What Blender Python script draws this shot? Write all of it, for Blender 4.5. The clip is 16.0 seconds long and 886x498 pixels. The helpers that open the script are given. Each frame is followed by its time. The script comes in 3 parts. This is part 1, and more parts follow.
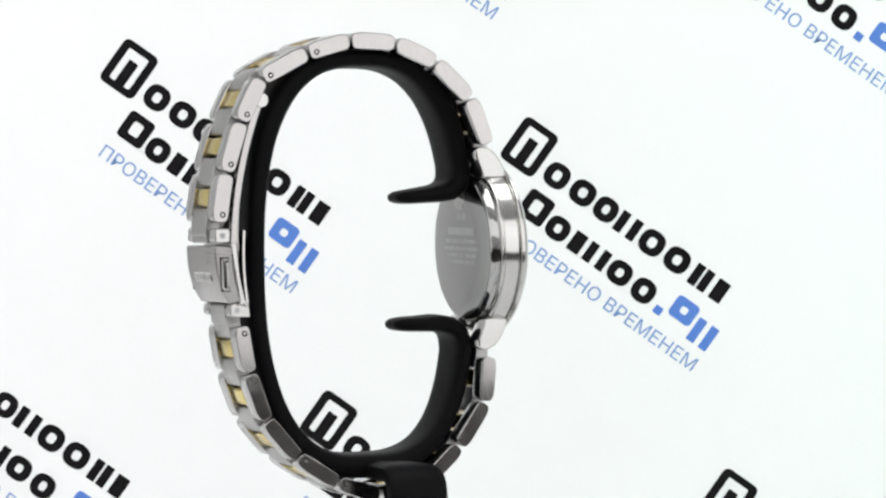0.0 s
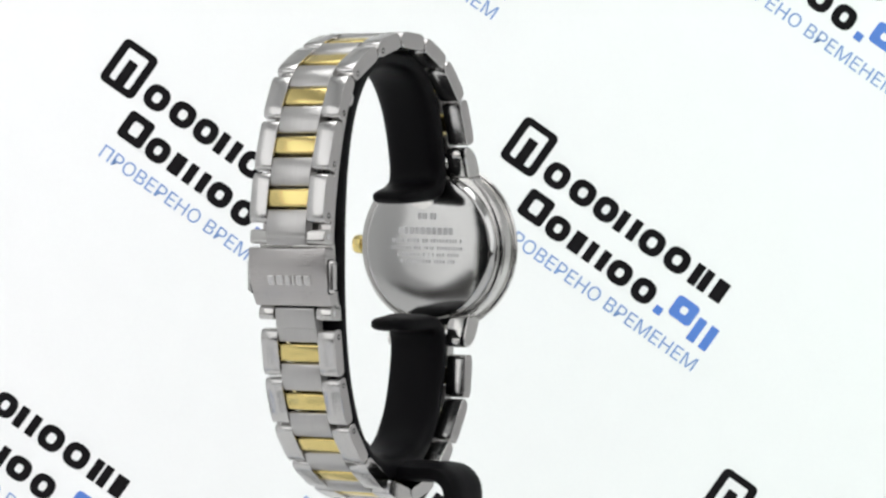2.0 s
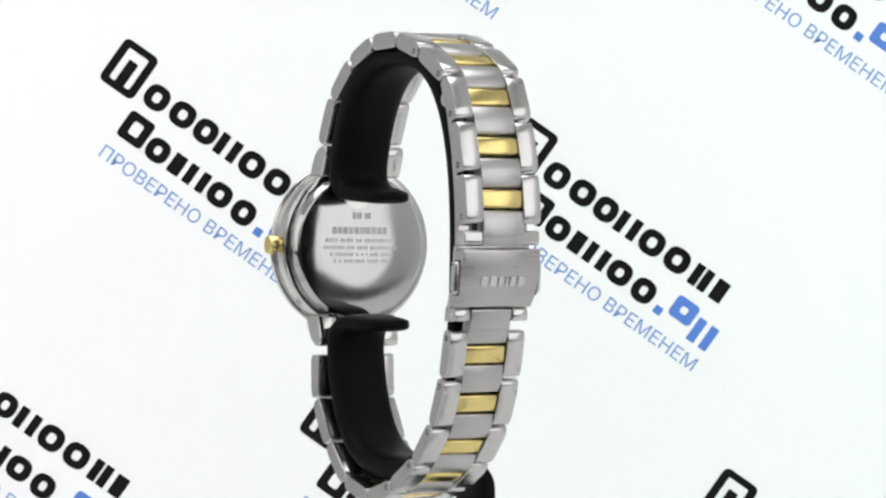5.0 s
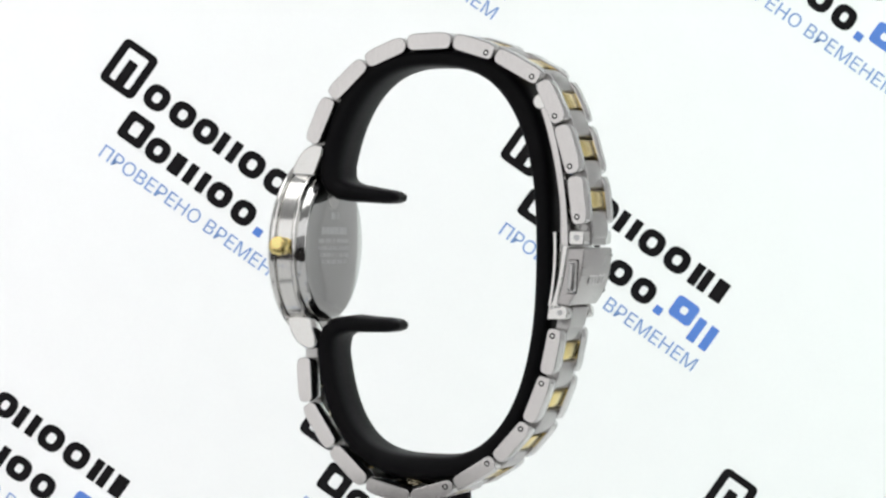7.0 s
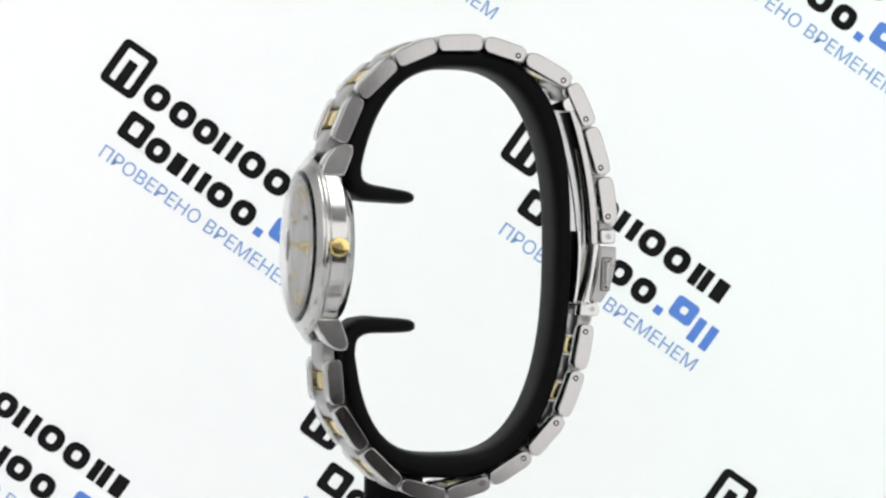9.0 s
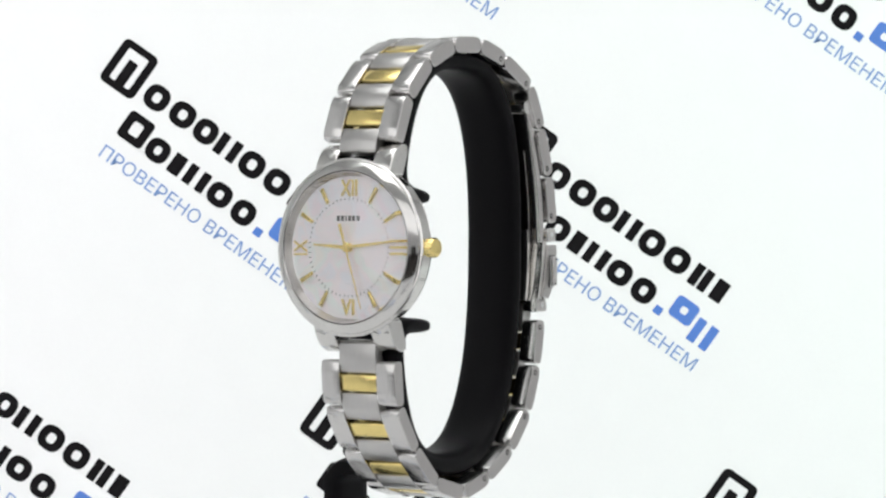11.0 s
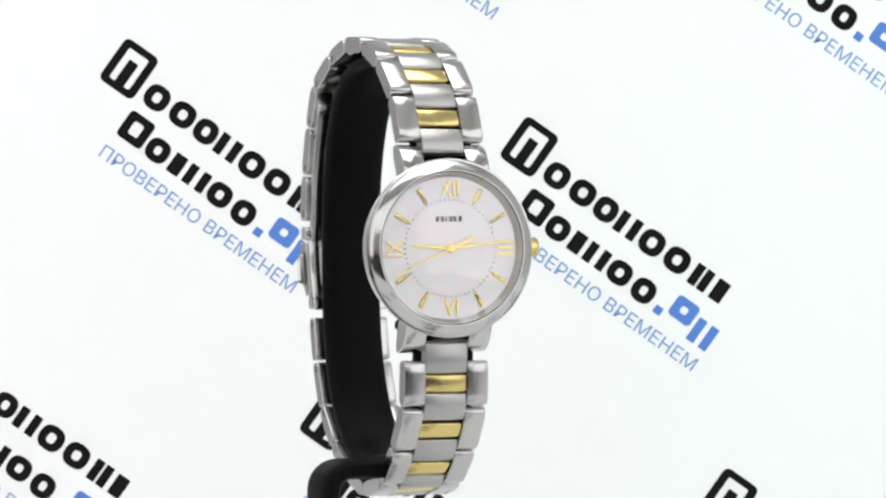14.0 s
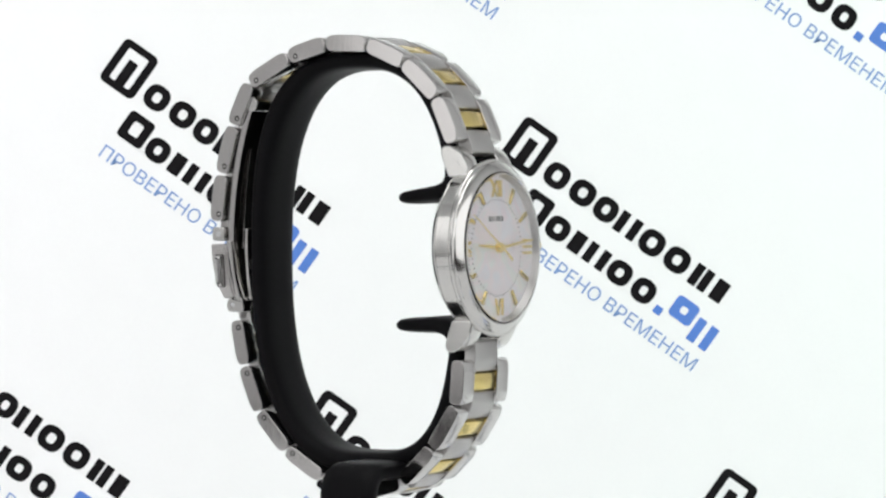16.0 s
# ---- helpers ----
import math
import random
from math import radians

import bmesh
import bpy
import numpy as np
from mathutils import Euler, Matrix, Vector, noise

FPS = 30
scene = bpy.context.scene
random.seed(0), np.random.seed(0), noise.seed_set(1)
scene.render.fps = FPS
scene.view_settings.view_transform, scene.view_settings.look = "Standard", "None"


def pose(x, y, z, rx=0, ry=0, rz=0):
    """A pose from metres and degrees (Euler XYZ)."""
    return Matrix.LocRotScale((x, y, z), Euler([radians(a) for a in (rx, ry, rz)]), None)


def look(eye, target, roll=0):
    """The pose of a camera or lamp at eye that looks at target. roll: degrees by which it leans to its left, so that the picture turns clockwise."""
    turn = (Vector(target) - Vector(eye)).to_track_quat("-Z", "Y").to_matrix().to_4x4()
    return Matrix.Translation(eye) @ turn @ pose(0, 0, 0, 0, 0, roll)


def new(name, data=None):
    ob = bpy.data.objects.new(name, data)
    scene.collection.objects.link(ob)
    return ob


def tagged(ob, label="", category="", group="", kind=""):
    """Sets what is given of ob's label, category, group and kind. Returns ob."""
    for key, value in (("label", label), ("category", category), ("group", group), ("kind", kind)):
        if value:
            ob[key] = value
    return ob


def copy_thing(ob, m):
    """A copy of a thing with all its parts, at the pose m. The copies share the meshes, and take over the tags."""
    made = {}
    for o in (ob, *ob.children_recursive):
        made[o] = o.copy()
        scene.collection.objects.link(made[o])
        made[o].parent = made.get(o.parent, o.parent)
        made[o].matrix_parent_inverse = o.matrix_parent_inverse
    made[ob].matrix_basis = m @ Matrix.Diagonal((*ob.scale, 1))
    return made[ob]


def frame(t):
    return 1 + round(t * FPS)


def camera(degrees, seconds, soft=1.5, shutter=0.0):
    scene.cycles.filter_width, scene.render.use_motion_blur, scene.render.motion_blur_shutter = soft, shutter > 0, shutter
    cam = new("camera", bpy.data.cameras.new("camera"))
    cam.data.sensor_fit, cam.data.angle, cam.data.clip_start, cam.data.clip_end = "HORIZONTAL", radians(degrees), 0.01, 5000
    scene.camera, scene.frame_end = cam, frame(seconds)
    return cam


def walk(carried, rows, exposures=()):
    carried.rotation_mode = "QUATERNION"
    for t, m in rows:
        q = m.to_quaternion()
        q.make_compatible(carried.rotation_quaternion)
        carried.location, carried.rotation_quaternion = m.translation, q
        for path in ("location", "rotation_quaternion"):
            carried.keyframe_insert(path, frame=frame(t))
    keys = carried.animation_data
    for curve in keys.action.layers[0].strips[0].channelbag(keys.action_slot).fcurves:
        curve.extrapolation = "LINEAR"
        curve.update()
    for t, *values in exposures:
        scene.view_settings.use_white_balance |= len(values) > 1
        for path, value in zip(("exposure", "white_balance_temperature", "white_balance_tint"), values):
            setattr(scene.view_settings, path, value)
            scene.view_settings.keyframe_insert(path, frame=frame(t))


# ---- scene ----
# Lengths of the watch and its holder are written in millimetres and turned into metres by MM.
MM = 0.001
LEAN = 0.0175          # sideways lean of the watch, as a slope
SHIFT = -0.3           # the watch's offset from the turning axis, in millimetres
LIFT = 90.0            # height of the camera's eye level above the table, in millimetres
EYE = (0.0, -0.6, LIFT * MM)
YAW, DIP, ROLL = 0.012167, 0.013801, 0.3096

# ---- camera ----
AIM = Vector((math.sin(YAW) * math.cos(DIP), math.cos(YAW) * math.cos(DIP), -math.sin(DIP)))
CAM_POSE = look(EYE, Vector(EYE) + AIM, ROLL)
cam = camera(14.888, 16.0, soft=2.35)
walk(cam, [(0.0, CAM_POSE), (16.0, CAM_POSE)], exposures=[(0.0, -0.065), (12.4, -0.065), (13.0, -0.11), (13.6, -0.065), (16.0, -0.065)])

# ---- light ----
# Weak even white fill from all round, with no source behind it.
world = bpy.data.worlds.new("ambient_fill")
scene.world = world
world.use_nodes = True
world.node_tree.nodes["Background"].inputs["Color"].default_value = (1.0, 1.0, 1.0, 1)
world.node_tree.nodes["Background"].inputs["Strength"].default_value = 0.15


def area_lamp(name, eye, target, width, height, watts, colour=(1, 1, 1), spread=180):
    data = bpy.data.lights.new(name, "AREA")
    data.shape, data.size, data.size_y, data.energy, data.color = "RECTANGLE", width, height, watts, colour
    data.spread = radians(spread)
    ob = new(name, data)
    ob.matrix_world = look(eye, target)
    return ob


# Softboxes out of view, sized and placed to brighten dial and steel.
area_lamp("ceiling_softbox", (0, -0.08, 0.58), (0, -0.02, 0), 0.5, 0.4, 1.2)
area_lamp("right_softbox", (0.48, -0.25, 0.225), (0, -0.02, 0.12), 0.7, 0.44, 0.86)
area_lamp("left_softbox", (-0.48, -0.25, 0.225), (0, -0.02, 0.12), 0.7, 0.44, 0.7)
# Added fill above the camera, for an even bright reflection in the upper links.
area_lamp("front_fill", (0, -0.66, 0.42), (0, -0.05, 0.09), 0.8, 0.34, 0.72)
# Added fill that lifts the front cloth mirrored in the metal.
area_lamp("front_wall_fill", (0, -0.38, 0.58), (0, -0.75, 0.14), 0.6, 0.1, 0.2, spread=120)
# Added lamps out of view that whiten the board and tint its sides.
area_lamp("board_fill", (0, 0.02, 0.42), (0, 0.25, 0.1), 0.6, 0.1, 0.2, (0.94, 1.0, 0.97), 110)
area_lamp("board_fill", (-0.32, 0.04, 0.12), (-0.1, 0.25, 0.1), 0.1, 0.3, 0.13, (1.0, 0.94, 1.0), 100)
area_lamp("board_fill", (0.32, 0.04, 0.12), (0.1, 0.25, 0.1), 0.1, 0.3, 0.13, (0.74, 1.0, 0.88), 100)

# ---- materials ----


def shader(name, colour, rough, metal=0.0, spread=0.06, scale=(400, 400, 400), bump=0.0, rough_spread=0.08, **extra):
    """A principled material with two scales of variation in colour, gloss and relief."""
    m = bpy.data.materials.new(name)
    m.use_nodes = True
    nodes, links = m.node_tree.nodes, m.node_tree.links
    b = nodes["Principled BSDF"]
    b.inputs["Metallic"].default_value = metal
    for key, value in extra.items():
        b.inputs[key.replace("_", " ")].default_value = value
    co = nodes.new("ShaderNodeTexCoord")
    mp = nodes.new("ShaderNodeMapping")
    mp.inputs["Scale"].default_value = scale
    links.new(co.outputs["Object"], mp.inputs["Vector"])
    fine, broad = nodes.new("ShaderNodeTexNoise"), nodes.new("ShaderNodeTexNoise")
    fine.inputs["Scale"].default_value, fine.inputs["Detail"].default_value = 1.0, 4
    broad.inputs["Scale"].default_value, broad.inputs["Detail"].default_value = 90.0, 2
    links.new(mp.outputs["Vector"], fine.inputs["Vector"])
    links.new(co.outputs["Object"], broad.inputs["Vector"])
    add = nodes.new("ShaderNodeMath")
    add.operation = "MULTIPLY_ADD"
    add.inputs[1].default_value = 0.5
    links.new(fine.outputs["Fac"], add.inputs[0])
    half = nodes.new("ShaderNodeMath")
    half.operation = "MULTIPLY"
    half.inputs[1].default_value = 0.5
    links.new(broad.outputs["Fac"], half.inputs[0])
    links.new(half.outputs[0], add.inputs[2])
    ramp = nodes.new("ShaderNodeMapRange")
    ramp.inputs["From Min"].default_value, ramp.inputs["From Max"].default_value = 0.3, 0.7
    ramp.inputs["To Min"].default_value, ramp.inputs["To Max"].default_value = 1 - spread, 1 + spread
    links.new(add.outputs[0], ramp.inputs["Value"])
    mix = nodes.new("ShaderNodeMix")
    mix.data_type, mix.blend_type = "RGBA", "MULTIPLY"
    mix.inputs[0].default_value = 1.0
    mix.inputs[6].default_value = (*colour, 1)
    links.new(ramp.outputs[0], mix.inputs[7])
    links.new(mix.outputs[2], b.inputs["Base Color"])
    gloss = nodes.new("ShaderNodeMapRange")
    gloss.inputs["From Min"].default_value, gloss.inputs["From Max"].default_value = 0.3, 0.7
    gloss.inputs["To Min"].default_value = max(0.02, rough - rough_spread)
    gloss.inputs["To Max"].default_value = min(1.0, rough + rough_spread)
    links.new(add.outputs[0], gloss.inputs["Value"])
    links.new(gloss.outputs[0], b.inputs["Roughness"])
    if bump:
        relief = nodes.new("ShaderNodeBump")
        relief.inputs["Strength"].default_value, relief.inputs["Distance"].default_value = bump, 0.00005
        links.new(fine.outputs["Fac"], relief.inputs["Height"])
        links.new(relief.outputs["Normal"], b.inputs["Normal"])
    return m


STEEL = shader("polished_steel", (0.74, 0.73, 0.71), 0.12, 1.0, 0.04, (900, 900, 900), 0.04, 0.05)
BRUSHED = shader("brushed_steel", (0.62, 0.61, 0.60), 0.34, 1.0, 0.10, (14000, 260, 260), 0.35, 0.08)
SATIN = shader("satin_steel", (0.60, 0.58, 0.57), 0.30, 1.0, 0.08, (260, 260, 14000), 0.25, 0.08)
BACKPLATE = shader("caseback_steel", (0.60, 0.60, 0.59), 0.09, 1.0, 0.03, (300, 300, 300), 0.05, 0.03)
LINKSTEEL = shader("satin_link_steel", (0.72, 0.71, 0.70), 0.2, 1.0, 0.06, (6000, 400, 400), 0.1, 0.06)
FLANK = shader("polished_link_flank", (0.62, 0.60, 0.59), 0.09, 1.0, 0.05, (500, 3000, 500), 0.05, 0.04)
GOLD = shader("yellow_gold_plating", (0.96, 0.78, 0.32), 0.2, 1.0, 0.05, (900, 900, 900), 0.03, 0.06)
PEARL = shader("mother_of_pearl", (0.90, 0.89, 0.90), 0.30, 0.4, 0.05, (260, 260, 420), 0.0, 0.03, Coat_Weight=0.5, Coat_Roughness=0.05)
BLACK = shader("black_soft_plastic", (0.0045, 0.0042, 0.0052), 0.5, 0.0, 0.25, (1800, 1800, 1800), 0.10, 0.08, Specular_IOR_Level=0.1)
TABLE = shader("unseen_dark_surface", (0.022, 0.018, 0.017), 0.75, 0.0, 0.2, (200, 200, 200), Specular_IOR_Level=0.08)
# Near-black colour for the shade inside holes and slots, which aren't cut.
DARK = shader("painted_recess_shade", (0.02, 0.018, 0.016), 0.5, 0.0, 0.2)
INK = shader("black_print", (0.010, 0.009, 0.010), 0.7, 0.0, 0.2, (500, 500, 500), Specular_IOR_Level=0.05)
BLUE = shader("blue_print", (0.085, 0.21, 0.62), 0.6, 0.0, 0.06, (500, 500, 500))
PALE = shader("pale_blue_print", (0.20, 0.33, 0.62), 0.6, 0.0, 0.08, (500, 500, 500))
DIALPRINT = shader("grey_dial_print", (0.10, 0.10, 0.10), 0.5, 0.0, 0.1)
ETCH = shader("etched_steel", (0.72, 0.72, 0.72), 0.55, 1.0, 0.1)
BOARD = shader("white_board", (0.90, 0.90, 0.90), 0.7, 0.0, 0.01, (900, 900, 900), 0.03)
TENT = shader("white_tent_fabric", (0.82, 0.82, 0.82), 0.85, 0.0, 0.03, (600, 600, 600), 0.05)
ROOM = shader("grey_cloth", (0.66, 0.65, 0.66), 0.8, 0.0, 0.05, (300, 300, 300))


def pearl_sheen(m):
    """Cut shell's iridescence, painted into the base colour as soft pink, green and blue clouds."""
    nodes, links = m.node_tree.nodes, m.node_tree.links
    co, cloud, ramp = nodes.new("ShaderNodeTexCoord"), nodes.new("ShaderNodeTexNoise"), nodes.new("ShaderNodeValToRGB")
    cloud.inputs["Scale"].default_value, cloud.inputs["Detail"].default_value, cloud.inputs["Distortion"].default_value = 150.0, 3, 1.2
    links.new(co.outputs["Object"], cloud.inputs["Vector"])
    ramp.color_ramp.elements[0].position, ramp.color_ramp.elements[0].color = 0.3, (0.93, 0.84, 0.89, 1)
    ramp.color_ramp.elements[1].position, ramp.color_ramp.elements[1].color = 0.7, (0.93, 0.91, 0.87, 1)
    for at, tone in ((0.43, (0.89, 0.90, 0.94, 1)), (0.53, (0.96, 0.88, 0.90, 1)), (0.61, (0.88, 0.93, 0.91, 1))):
        ramp.color_ramp.elements.new(at).color = tone
    links.new(cloud.outputs["Fac"], ramp.inputs["Fac"])
    mix = next(n for n in nodes if n.type == "MIX")
    links.new(ramp.outputs["Color"], mix.inputs[6])


pearl_sheen(PEARL)
GLASS = bpy.data.materials.new("crystal_glass")
GLASS.use_nodes = True
_g = GLASS.node_tree.nodes["Principled BSDF"]
_g.inputs["Base Color"].default_value = (1, 1, 1, 1)
_g.inputs["Roughness"].default_value, _g.inputs["IOR"].default_value = 0.01, 1.45
_g.inputs["Transmission Weight"].default_value = 1.0

# ---- mesh tools ----


def finish(name, bm, material, parent=None, label="", angle=35, scale=MM):
    bmesh.ops.recalc_face_normals(bm, faces=bm.faces)
    if scale != 1:
        bmesh.ops.scale(bm, vec=(scale,) * 3, verts=bm.verts)
    bm.normal_update()
    limit = radians(angle)
    for f in bm.faces:
        f.smooth = True
    for e in bm.edges:
        flat_end = any(len(f.verts) > 6 for f in e.link_faces)
        e.smooth = len(e.link_faces) == 2 and not flat_end and e.calc_face_angle(0) < limit
    me = bpy.data.meshes.new(name)
    bm.to_mesh(me)
    bm.free()
    me.materials.append(material)
    ob = new(name, me)
    if parent is not None:
        ob.parent = parent
    if label:
        tagged(ob, label)
    return ob


def part(name, bm, material, parent, label="", angle=35):
    """One mesh object, built in millimetres, under a thing or a part."""
    return finish(name, bm, material, parent, label, angle)


def skin(bm, rings, close=True, caps=True):
    """Faces between rings of points that have equal counts."""
    rows = [[bm.verts.new(p) for p in ring] for ring in rings]
    n = len(rows[0])
    for a, b in zip(rows, rows[1:]):
        for i in range(n if close else n - 1):
            j = (i + 1) % n
            bm.faces.new((a[i], a[j], b[j], b[i]))
    if caps:
        bm.faces.new(rows[0][::-1])
        bm.faces.new(rows[-1])
    return rows


def rounded(points, radius, steps=4):
    """A polygon's outline with its corners rounded; radius may differ from corner to corner."""
    out, n = [], len(points)
    for i in range(n):
        p, a, b = Vector(points[i]), Vector(points[i - 1]), Vector(points[(i + 1) % n])
        r = radius[i] if isinstance(radius, (list, tuple)) else radius
        da, db = a - p, b - p
        r = min(r, da.length * 0.48, db.length * 0.48)
        s, e = p + da.normalized() * r, p + db.normalized() * r
        for k in range(steps + 1):
            u = k / steps
            out.append(s * (1 - u) ** 2 + p * 2 * u * (1 - u) + e * u ** 2)
    return out


def inset(profile, d):
    """The outline moved inwards by about d."""
    n = len(profile)
    area = sum(profile[i].x * profile[(i + 1) % n].y - profile[(i + 1) % n].x * profile[i].y for i in range(n))
    sign, out = (1 if area > 0 else -1), []
    for i in range(n):
        t = profile[(i + 1) % n] - profile[i - 1]
        t = t.normalized() if t.length > 1e-9 else Vector((1, 0))
        out.append(profile[i] + Vector((-t.y, t.x)) * sign * d)
    return out


def prism(bm, profile, x0, x1, bevel, place):
    """A profile drawn out from x0 to x1 with softened ends. place(x, u, v) gives the point."""
    small, mid = inset(profile, bevel), inset(profile, bevel * 0.3)
    steps = [(x0, small), (x0 + bevel * 0.3, mid), (x0 + bevel, profile), (x1 - bevel, profile), (x1 - bevel * 0.3, mid), (x1, small)]
    skin(bm, [[place(x, p.x, p.y) for p in pr] for x, pr in steps])
    return bm


def side(x, y, z):
    """A point of the watch's side view: x across the strap, y from face to clasp, z up."""
    return Vector((x, y + SHIFT, z + LIFT))


def strap(x, y, z):
    """A point of the bracelet, which leans a little to one side on its holder."""
    return side(MID + x - (z + 8.0) * LEAN - (y + 14.0) * 0.006, y, z)


def lathe(bm, profile, place, steps=96, caps=(False, False)):
    """Turns (depth, radius) pairs about the dial's axis."""
    rings = [[place(r * math.sin(2 * math.pi * k / steps), d, r * math.cos(2 * math.pi * k / steps)) for k in range(steps)] for d, r in profile]
    rows = skin(bm, rings, True, False)
    if caps[0]:
        bm.faces.new(rows[0][::-1])
    if caps[1]:
        bm.faces.new(rows[-1])
    return bm


def rod(bm, place, x0, x1, u, v, r, steps=20, bevel=0.15):
    ring = [Vector((u + r * math.cos(2 * math.pi * k / steps), v + r * math.sin(2 * math.pi * k / steps))) for k in range(steps)]
    return prism(bm, ring, x0, x1, bevel, place)


# ---- the setting ----


def slab(name, x0, x1, y0, y1, z0, z1, material, label, category):
    bm = bmesh.new()
    pr = rounded([(x0, y0), (x1, y0), (x1, y1), (x0, y1)], 0.004, 2)
    skin(bm, [[(p.x, p.y, z) for p in pr] for z in (z0, z1)])
    return tagged(finish(name, bm, material, scale=1), label, category, kind="structure")


slab("floor", -0.52, 0.52, -0.2, 0.5, -0.02, 0.0, TENT, "matt white sheet under the watch stand", "floor")
# Unseen dark surfaces, added so the lower links reflect something dark.
slab("floor_front", -0.52, 0.52, -0.77, -0.202, -0.02, -0.004, TABLE, "unseen dark table top, added for dark reflections", "table top")
slab("dark_strip_low", -0.52, 0.52, -0.77, -0.748, 0.0, 0.045, TABLE, "unseen dark strip added to darken reflections in the steel", "wall")
slab("wall_left", -0.52, -0.5, -0.75, 0.5, 0.0, 0.64, TENT, "white fabric side of a photo tent", "wall")
slab("wall_right", 0.5, 0.52, -0.75, 0.5, 0.0, 0.64, TENT, "white fabric side of a photo tent", "wall")
slab("ceiling", -0.52, 0.52, -0.75, 0.5, 0.64, 0.66, TENT, "white fabric top of a photo tent", "ceiling")
slab("wall_back", -0.5, 0.5, 0.48, 0.5, 0.0, 0.64, TENT, "white fabric back of a photo tent", "wall")
# Unseen cloth, added to give the steel a grey to reflect.
slab("wall_front_left", -0.52, -0.085, -0.77, -0.75, 0.047, 0.66, ROOM, "unseen pale grey cloth, added for reflections in the steel", "wall")
slab("wall_front_right", 0.085, 0.52, -0.77, -0.75, 0.047, 0.66, ROOM, "unseen pale grey cloth, added for reflections in the steel", "wall")
slab("wall_front_top", -0.083, 0.083, -0.77, -0.75, 0.124, 0.66, ROOM, "unseen pale grey cloth, added for reflections in the steel", "wall")
# Added dark patch, out of view, that dims reflections facing the lens.
slab("dark_patch_lens", -0.083, 0.083, -0.79, -0.77, 0.047, 0.122, TABLE, "unseen dark patch standing in for the camera's reflection", "wall")

# The printed board stands behind the watch, square to the line of sight.
FAR = 0.85
BOARD_POSE = CAM_POSE @ Matrix.Translation((0, 0, -FAR))
UNIT = FAR / 6000.0    # one step of the print's grid, in metres


def make_board():
    bm = bmesh.new()
    pr = rounded([(-0.15, -0.078), (0.15, -0.078), (0.15, 0.13), (-0.15, 0.13)], 0.004, 3)
    skin(bm, [[(p.x, p.y, z) for p in pr] for z in (-0.004, 0.0)])
    ob = finish("backdrop", bm, BOARD, scale=1)
    ob.matrix_world = BOARD_POSE
    return tagged(ob, "white printed backdrop board covered with slanted logos", "backdrop", kind="structure")


make_board()

LOGO_TURN = 35.2
CUT = 0.35             # thickness of the printed film, in grid steps


def plate(bm, outline, holes=()):
    """A thin printed shape; one hole at most, of the same count of points."""
    n = len(outline)
    if holes:
        hole = holes
        top = [[bm.verts.new((p.x, -p.y, CUT)) for p in ring] for ring in (outline, hole)]
        low = [[bm.verts.new((p.x, -p.y, 0.02)) for p in ring] for ring in (outline, hole)]
        for i in range(n):
            j = (i + 1) % n
            bm.faces.new((top[0][i], top[0][j], top[1][j], top[1][i]))
            bm.faces.new((low[0][i], low[0][j], top[0][j], top[0][i]))
            bm.faces.new((low[1][i], low[1][j], top[1][j], top[1][i]))
    else:
        skin(bm, [[(p.x, -p.y, z) for p in outline] for z in (0.02, CUT)])


def box2(a0, a1, b0, b1, r, steps=4):
    return rounded([(a0, b0), (a1, b0), (a1, b1), (a0, b1)], r, steps)


def ring_shape(a0, a1, b0, b1, stroke, r, inner):
    bm = bmesh.new()
    plate(bm, box2(a0, a1, b0, b1, r), box2(a0 + stroke, a1 - stroke, b0 + stroke * 0.86, b1 - stroke * 0.86, inner))
    return bm


def bars_shape(spans):
    bm = bmesh.new()
    for a0, a1, b0, b1 in spans:
        plate(bm, box2(a0, a1, b0, b1, 1.5, 2))
    return bm


def words(text, size, width, material, name, parent, bold=0.0):
    """Lettering in the built-in font, fitted to a width, as a thin mesh."""
    cu = bpy.data.curves.new(name, "FONT")
    cu.body, cu.size, cu.extrude, cu.offset, cu.resolution_u = text, size, CUT / 2, bold, 3
    probe = bpy.data.objects.new(name, cu)
    scene.collection.objects.link(probe)
    bpy.context.view_layer.update()
    me = bpy.data.meshes.new_from_object(probe.evaluated_get(bpy.context.evaluated_depsgraph_get()))
    bpy.data.objects.remove(probe)
    bpy.data.curves.remove(cu)
    xs = [v.co.x for v in me.vertices]
    k = width / (max(xs) - min(xs))
    low = min(xs)
    for v in me.vertices:
        v.co.x = (v.co.x - low) * k
    me.materials.clear()
    me.materials.append(material)
    ob = new(name, me)
    ob.parent = parent
    return ob


def split_letters(ob, parent):
    """One part for each letter of a line of words."""
    bm = bmesh.new()
    bm.from_mesh(ob.data)
    bmesh.ops.remove_doubles(bm, verts=bm.verts, dist=0.001)
    bm.verts.ensure_lookup_table()
    seen, groups = set(), []
    for v in bm.verts:
        if v.index in seen:
            continue
        stack, group = [v], []
        seen.add(v.index)
        while stack:
            q = stack.pop()
            group.append(q.index)
            for e in q.link_edges:
                o = e.other_vert(q)
                if o.index not in seen:
                    seen.add(o.index)
                    stack.append(o)
        groups.append(set(group))
    out, mat = [], ob.data.materials[0]
    for group in groups:
        order = sorted(group)
        index = {k: i for i, k in enumerate(order)}
        me = bpy.data.meshes.new("letter")
        me.from_pydata([bm.verts[k].co[:] for k in order], [], [[index[v.index] for v in f.verts] for f in bm.faces if f.verts[0].index in group])
        me.materials.append(mat)
        letter = new("letter", me)
        letter.parent = parent
        out.append(letter)
    bm.free()
    old = ob.data
    bpy.data.objects.remove(ob)
    bpy.data.meshes.remove(old)
    return out


